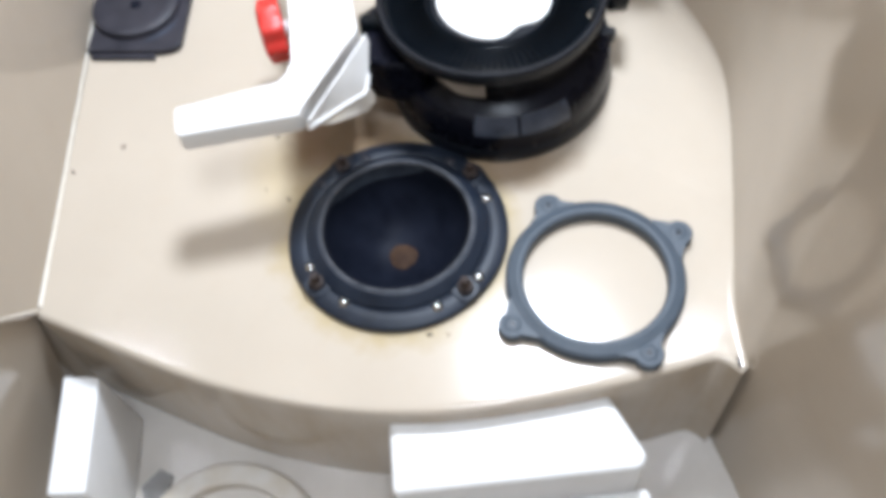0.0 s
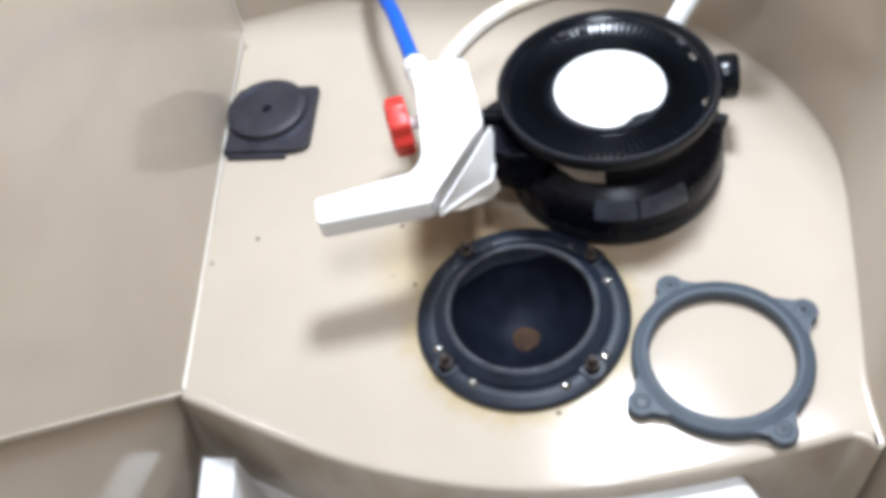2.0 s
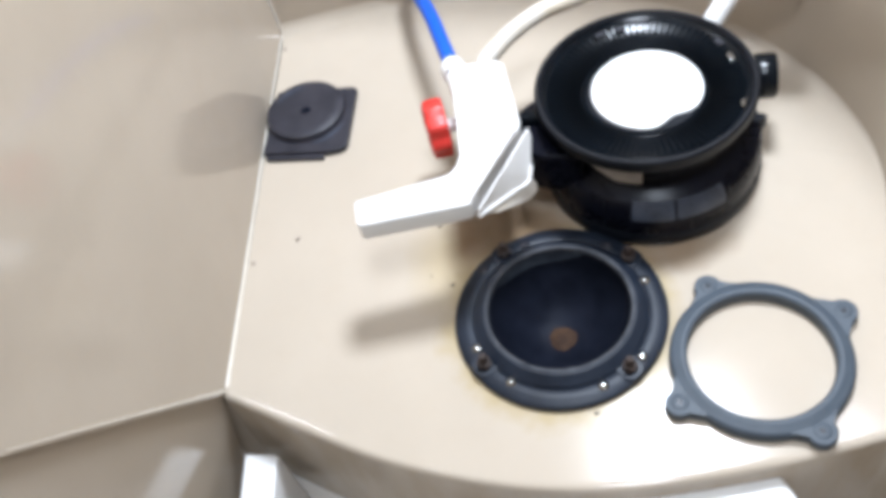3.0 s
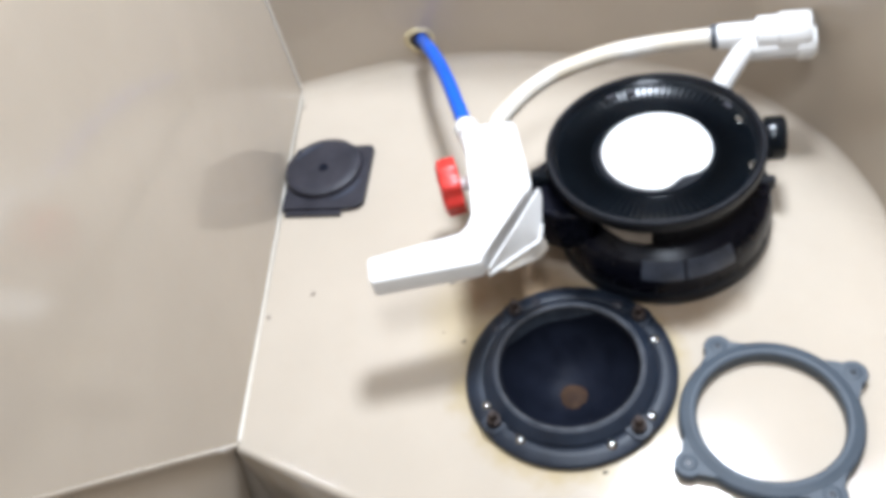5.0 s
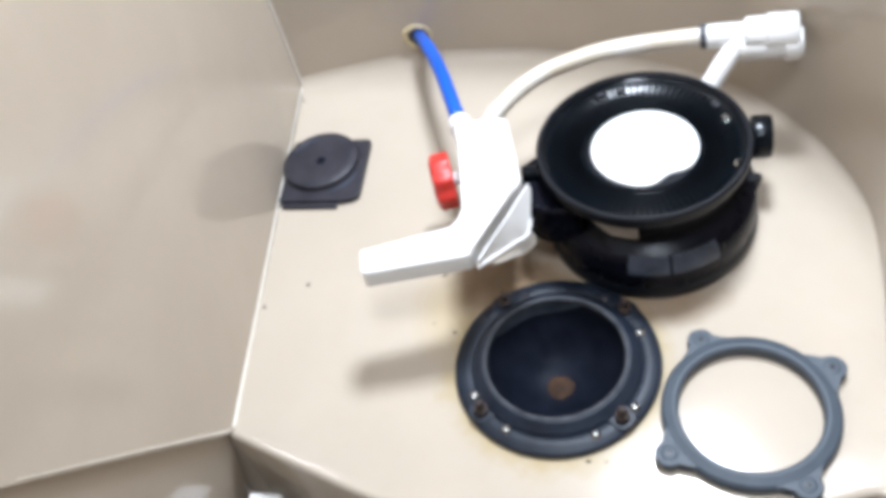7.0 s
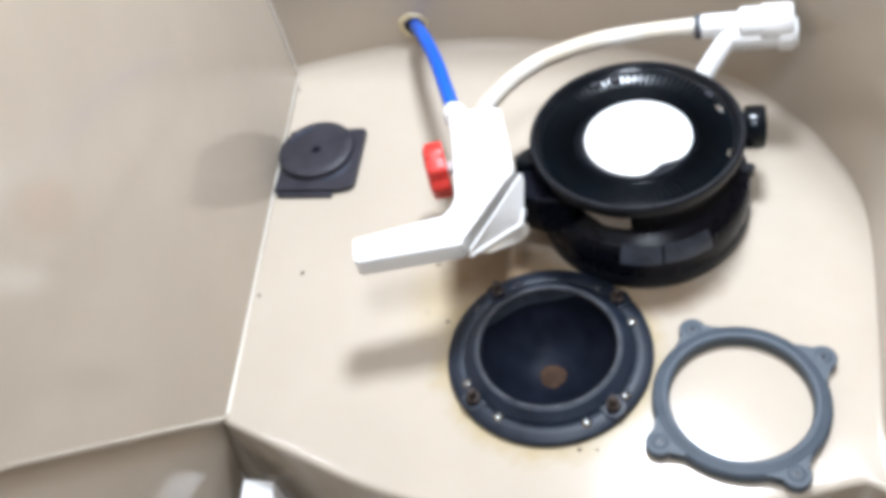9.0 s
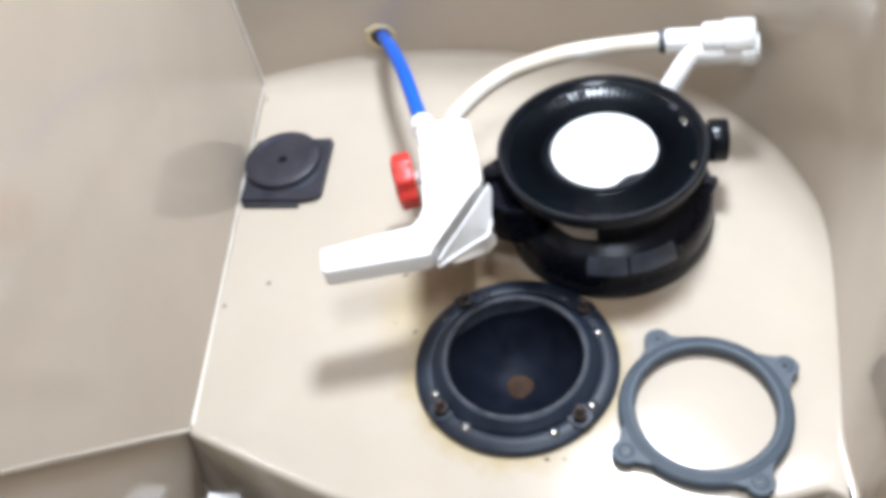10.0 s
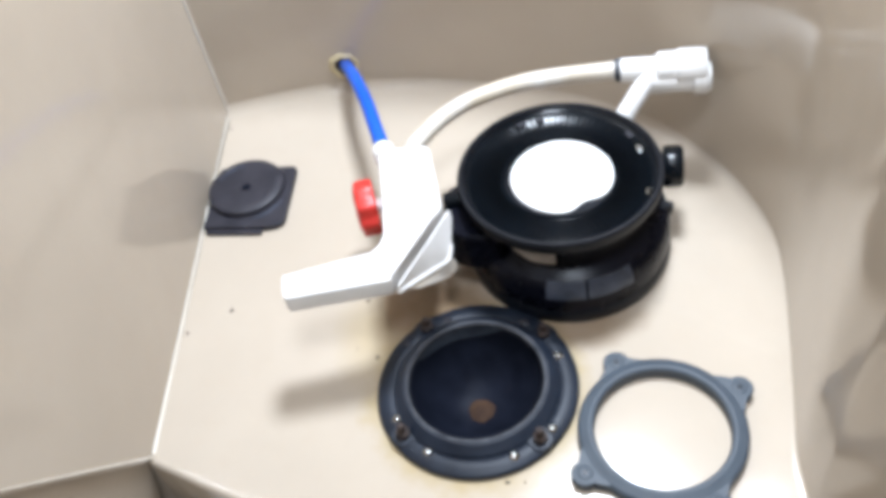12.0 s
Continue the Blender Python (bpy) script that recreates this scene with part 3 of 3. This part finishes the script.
def build_pedal(t, cx, cy):
    off = Matrix.Translation((-cx, -cy, 0))
    lever_outline = [(-0.0655, 0.262), (-0.0180, 0.2605), (-0.0125, 0.254), (-0.0030, 0.173), (-0.0070, 0.163), (-0.0430, 0.110), (-0.0520, 0.0880), (-0.0560, 0.0860),
                     (-0.1490, 0.0790), (-0.1525, 0.0825), (-0.1550, 0.1050), (-0.1530, 0.1085), (-0.0690, 0.1200), (-0.0610, 0.1300), (-0.0570, 0.1430), (-0.0600, 0.180)]
    part("pedal", prism(lever_outline, 0.1090, 0.1300, 0.0035, 4), WHITE, t, "bright white moulded plastic pedal", off)
    body = part("valve_body", prism([(-0.063, 0.150), (-0.012, 0.152), (-0.012, 0.250), (-0.060, 0.262)], 0.060, 0.1085, 0.004), WHITE, t, "white valve housing below the pedal", off)
    # triangular web bracket along the slanting side of the pedal
    corners = [Vector(p) for p in ((-0.0500, 0.0835, 0.1180), (-0.0475, 0.0850, 0.1260), (-0.0220, 0.1270, 0.1275), (0.0010, 0.1690, 0.1270), (0.0025, 0.1670, 0.1200), (-0.0010, 0.1460, 0.1040), (-0.0045, 0.1350, 0.0965), (-0.0095, 0.1300, 0.0960), (-0.0160, 0.1240, 0.0985))]
    n = (corners[3] - corners[0]).cross(corners[6] - corners[0]).normalized() * 0.0028
    bm = bmesh.new()
    near = [bm.verts.new(p) for p in corners]
    far = [bm.verts.new(p + n) for p in corners]
    bm.faces.new(near)
    bm.faces.new(far[::-1])
    for k in range(len(corners)):
        j = (k + 1) % len(corners)
        bm.faces.new((near[j], near[k], far[k], far[j]))
    bmesh.ops.triangulate(bm, faces=[f for f in bm.faces if len(f.verts) > 4])
    bracket = part("bracket", bm, WHITE, t, "white triangular web bracket beside the pedal", off @ Matrix.Translation((0.0026, -0.0017, -0.001)))
    part("lip", tube([corners[0], corners[0].lerp(corners[8], 0.5), corners[8], corners[7], corners[6], corners[5]], 0.0019, 10, 5), WHITE, bracket, "rounded lip of the bracket")
    # folded lower flange of the bracket, rounded at its far end
    fold = [corners[0] + Vector((0.004, 0.006, -0.004)), corners[8], corners[7], corners[6] + Vector((0.0030, 0.0015, 0.0)), corners[6] + Vector((0.0060, 0.0010, -0.0060)), corners[6] + Vector((0.0058, -0.0010, -0.0150)),
            corners[7] + Vector((0.0020, -0.0020, -0.0190)), corners[0] + Vector((0.0160, 0.0140, -0.0150))]
    bm = bmesh.new()
    near = [bm.verts.new(p) for p in fold]
    far = [bm.verts.new(p + n * 0.7) for p in fold]
    bm.faces.new(near)
    bm.faces.new(far[::-1])
    for k in range(len(fold)):
        j = (k + 1) % len(fold)
        bm.faces.new((near[j], near[k], far[k], far[j]))
    bmesh.ops.triangulate(bm, faces=[f for f in bm.faces if len(f.verts) > 4])
    part("flange", bm, HOSE, bracket, "beige lower flange of the bracket")
    part("rivet", lathe([(0, 0.0016), (0.0020, 0.0014), (0.0030, 0)], 14), WHITE, bracket, "", along((-0.012, 0.1400, 0.1080), (0.012, 0.114, 0.14)))
    # pipe collar
    collar = part("collar", lathe([(0.0088, 0.0), (0.0118, 0.0), (0.0128, 0.0015), (0.0128, 0.014), (0.0118, 0.0165), (0.0092, 0.0165), (0.0086, 0.012)], 32), WHITE, t, "white collar round the blue pipe", off @ along((-0.0630, 0.284, 0.0985), (-0.0690, 0.310, 0.0955)))
    part("collar_neck", barrel(0.036, 0.0112), WHITE, t, "", off @ along((-0.0555, 0.250, 0.093), (-0.0630, 0.286, 0.0955)))
    part("hose_neck", barrel(0.030, 0.0098), WHITE, t, "", off @ along((-0.0380, 0.250, 0.101), (-0.0345, 0.280, 0.101)))
    # red wheel with scalloped edge, axis pointing to the side
    knob_at = along((-0.0645, 0.2335, 0.0810), (-0.1025, 0.2275, 0.0810))
    spindle = part("spindle", barrel(0.020, 0.0070), WHITE, t, "", off @ knob_at)
    wheel = lathe([(0, 0.031), (0.010, 0.031), (0.012, 0.033), (0.022, 0.033), (0.0268, 0.0305), (0.0280, 0.028), (0.0280, 0.015), (0.0268, 0.012), (0.022, 0.011), (0.010, 0.011), (0, 0.011)], 72,
                  lambda a, r: 0.0016 * math.cos(8 * a) if r > 0.026 else 0)
    part("knob", wheel, RED, t, "red plastic hand wheel with scalloped edge", off @ knob_at)


build_base()


# ---- pipes and fittings ----
def build_blue_pipe():
    t = thing("water_pipe", "flexible bright blue water pipe running from the wall to the valve", "pipe", (-0.13, 0.54, 0.035))
    part("pipe", tube([(-0.1310, 0.560, 0.030), (-0.1250, 0.530, 0.045), (-0.1060, 0.460, 0.076), (-0.0880, 0.394, 0.092), (-0.0745, 0.335, 0.0965), (-0.0630, 0.284, 0.0985)], 0.0082, 20), BLUE, t, "", Matrix.Translation((0.13, -0.54, -0.035)))
    g = thing("wall_grommet", "cream sealant ring round a dark hole in the beige wall", "grommet", (-0.1290, 0.5385, 0.040))
    m = along((0, 0, 0), (0.02, -1, 0.02))
    part("ring", lathe([(0.0125, 0.0), (0.0125, 0.0022), (0.0150, 0.0036), (0.0185, 0.0026), (0.0205, 0.0), (0.0195, -0.006)], 40, lambda a, r: 0.0008 * math.sin(3 * a) + 0.0006 * math.sin(8 * a)), CREAM, g, "", m)
    part("hole", lathe([(0, 0.0006), (0.0130, 0.0012), (0.0132, -0.004)], 30), SPECK, g, "dark hole", m)


def build_hose():
    t = thing("white_hose", "yellowed white flexible hose bent over the platform to a fitting", "hose", (0.05, 0.36, 0.10))
    part("hose", tube([(-0.0345, 0.268, 0.101), (-0.0325, 0.288, 0.103), (-0.0220, 0.3010, 0.106), (0.0020, 0.3210, 0.112), (0.0350, 0.3370, 0.118), (0.0840, 0.3455, 0.124), (0.1300, 0.3440, 0.128), (0.1690, 0.3385, 0.1315), (0.2040, 0.3325, 0.1345)], 0.0094, 20), HOSE, t, "", Matrix.Translation((-0.05, -0.36, -0.10)))
    part("clamp", lathe([(0.0108, 0.0), (0.0122, 0.0), (0.0122, 0.006), (0.0108, 0.006)], 28), RIM_GREY, t, "grey metal hose clamp", Matrix.Translation((-0.05, -0.36, -0.10)) @ along((0.1900, 0.3350, 0.1332), (0.2040, 0.3325, 0.1345)))


def build_tee():
    t = thing("pipe_tee", "white plastic tee fitting joining the hose to the base", "pipe fitting", (0.24, 0.32, 0.14))
    o = Matrix.Translation((-0.24, -0.32, -0.14))
    a, b = (0.1960, 0.3340, 0.1330), (0.2820, 0.3170, 0.1380)
    part("sleeve", lathe([(0.0100, 0.0), (0.0118, 0.0), (0.0124, 0.002), (0.0124, 0.040), (0.0120, 0.044)], 32), WHITE, t, "", o @ along(a, b))
    part("socket", lathe([(0.0, 0.036), (0.0150, 0.036), (0.0172, 0.039), (0.0172, 0.056), (0.0190, 0.058), (0.0195, 0.060), (0.0195, 0.084), (0.0180, 0.0875), (0.0, 0.089)], 36), WHITE, t, "", o @ along(a, b))
    part("branch", barrel(0.066, 0.0150), WHITE, t, "", o @ along((0.2210, 0.3235, 0.1240), (0.2840, 0.3120, 0.1275)))
    part("end_ring", lathe([(0.0, 0.0), (0.0160, 0.0), (0.0175, 0.0015), (0.0175, 0.0135), (0.0160, 0.015), (0, 0.015)], 32), WHITE, t, "", o @ along((0.2680, 0.3145, 0.1262), (0.2850, 0.3115, 0.1272)))
    part("drop_pipe", tube([(0.2260, 0.3220, 0.1320), (0.2100, 0.3110, 0.1160), (0.1940, 0.2990, 0.0990), (0.1780, 0.2860, 0.0830), (0.1600, 0.2680, 0.0700)], 0.0105, 20), WHITE, t, "", o)


build_blue_pipe()
build_hose()
build_tee()


# ---- square cover against the wall ----
def build_cover():
    t = thing("valve_cover", "square dusty black plastic cover with round boss lying against the wall", "cover", (-0.2460, 0.3500, 0))
    r = pose(0, 0, 0, 0, 0, -6)
    part("plate", prism([(-0.0490, -0.0500), (0.0300, -0.0530), (0.0420, -0.0510), (0.0475, -0.0475), (0.0500, -0.0420), (0.0500, 0.0440), (0.0460, 0.0480), (-0.0460, 0.0500), (-0.0490, 0.0460)], 0.0, 0.0085, 0.0018), DUSTY, t, "", r)
    part("boss", lathe([(0.0, 0.0165), (0.0040, 0.0165), (0.033, 0.0172), (0.0424, 0.0168), (0.0458, 0.0150), (0.0474, 0.0080), (0.0482, 0.0030)], 64), DUSTY, t, "round raised boss", r @ pose(-0.006, 0.0095, 0))
    part("hole", lathe([(0, 0.0177), (0.0048, 0.0177), (0.0060, 0.0165)], 18), BLACK_BOWL, t, "small dark hole", r @ pose(-0.004, 0.006, 0))
    for reach, start, turn, z in ((0.0510, -72, 52, 0.0082), (0.0360, 100, 62, 0.0172)):
        bm = bmesh.new()
        rows = []
        for k in range(13):
            a = radians(start + turn * k / 12)
            w = 0.0034 * math.sin(math.pi * (k + 0.4) / 12.8)
            rows.append([bm.verts.new((rr * math.cos(a), rr * math.sin(a), h)) for rr, h in ((reach - w, z - 0.001), (reach - 0.4 * w, z + 0.0012), (reach + 0.4 * w, z + 0.0012), (reach + w, z - 0.001))])
        for a, b in zip(rows, rows[1:]):
            for n in range(4):
                bm.faces.new((a[n], b[n], b[(n + 1) % 4], a[(n + 1) % 4]))
        bm.faces.new(rows[0])
        bm.faces.new(rows[-1][::-1])
        part("ridge", bm, PANEL, t, "glossy curved ridge", r @ pose(-0.006, 0.008, 0))
    part("lip", prism([(-0.044, -0.0570), (0.024, -0.0600), (0.024, -0.0530), (-0.044, -0.0500)], 0.0, 0.0050, 0.001), DUSTY, t, "", r)


build_cover()


# ---- grit on the platform ----
def build_grit():
    rng = random.Random(4)
    spots = [(-0.252, 0.180, 0.0026), (-0.100, 0.171, 0.0026), (-0.2985, 0.156, 0.0022), (-0.090, 0.096, 0.0024), (-0.290, 0.491, 0.0022), (-0.043, 0.192, 0.0030), (0.029, -0.056, 0.0026),
             (-0.111, 0.110, 0.0012), (0.045, -0.058, 0.0014)]
    for x, y, s in spots:
        bm = bmesh.new()
        bmesh.ops.create_icosphere(bm, subdivisions=2, radius=s * 0.62)
        for v in bm.verts:
            v.co *= 1 + 0.5 * (noise.noise(v.co * 500 + Vector((x * 100, y * 100, 0))))
            v.co.z = max(v.co.z * 0.5, -0.0006)
            v.co.x *= 1.5
        ob = part("grit_speck", finish(bm, "grit_speck", SPECK), SPECK, None, "", pose(x, y, 0.0005, 0, 0, rng.uniform(0, 180)))
        tagged(ob, "small dark speck of grit on the beige platform", "grit", "grit on the platform")


build_grit()


# ---- things on the lower floor ----
def build_lower():
    t = thing("white_box", "plain white plastic box with rounded edges standing on the lower floor", "box", (0.085, -0.140, LOW))
    part("body", prism([(-0.098, 0.020), (-0.085, 0.034), (0.066, 0.042), (0.080, 0.036), (0.108, -0.030), (0.100, -0.040), (-0.098, -0.040)], 0.0, 0.146, 0.014, 5), WHITE, t)
    part("base_strip", prism([(-0.090, -0.0395), (0.112, -0.0395), (0.116, -0.060), (-0.090, -0.060)], 0.0, 0.085, 0.004), WHITE, t, "lower white step of the box")
    s = thing("white_board", "narrow white plastic board leaning by the lower wall", "board", (-0.2930, -0.080, LOW))
    part("board", prism([(-0.017, -0.060), (0.017, -0.062), (0.018, 0.045), (-0.016, 0.050)], 0.0, 0.115, 0.003), WHITE, s)
    r = thing("floor_ring", "off-white moulded ring on the lower floor", "ring", (-0.185, -0.185, LOW))
    part("ring", lathe([(0.070, 0.0), (0.072, 0.010), (0.078, 0.013), (0.090, 0.012), (0.094, 0.006), (0.095, 0.0)], 64), HOSE, r)
    part("blotch", prism([(-0.080, 0.060), (-0.062, 0.066), (-0.055, 0.088), (-0.068, 0.096), (-0.086, 0.080)], 0.0, 0.0045, 0.001), GREYMARK, r, "grey blotch")


build_lower()
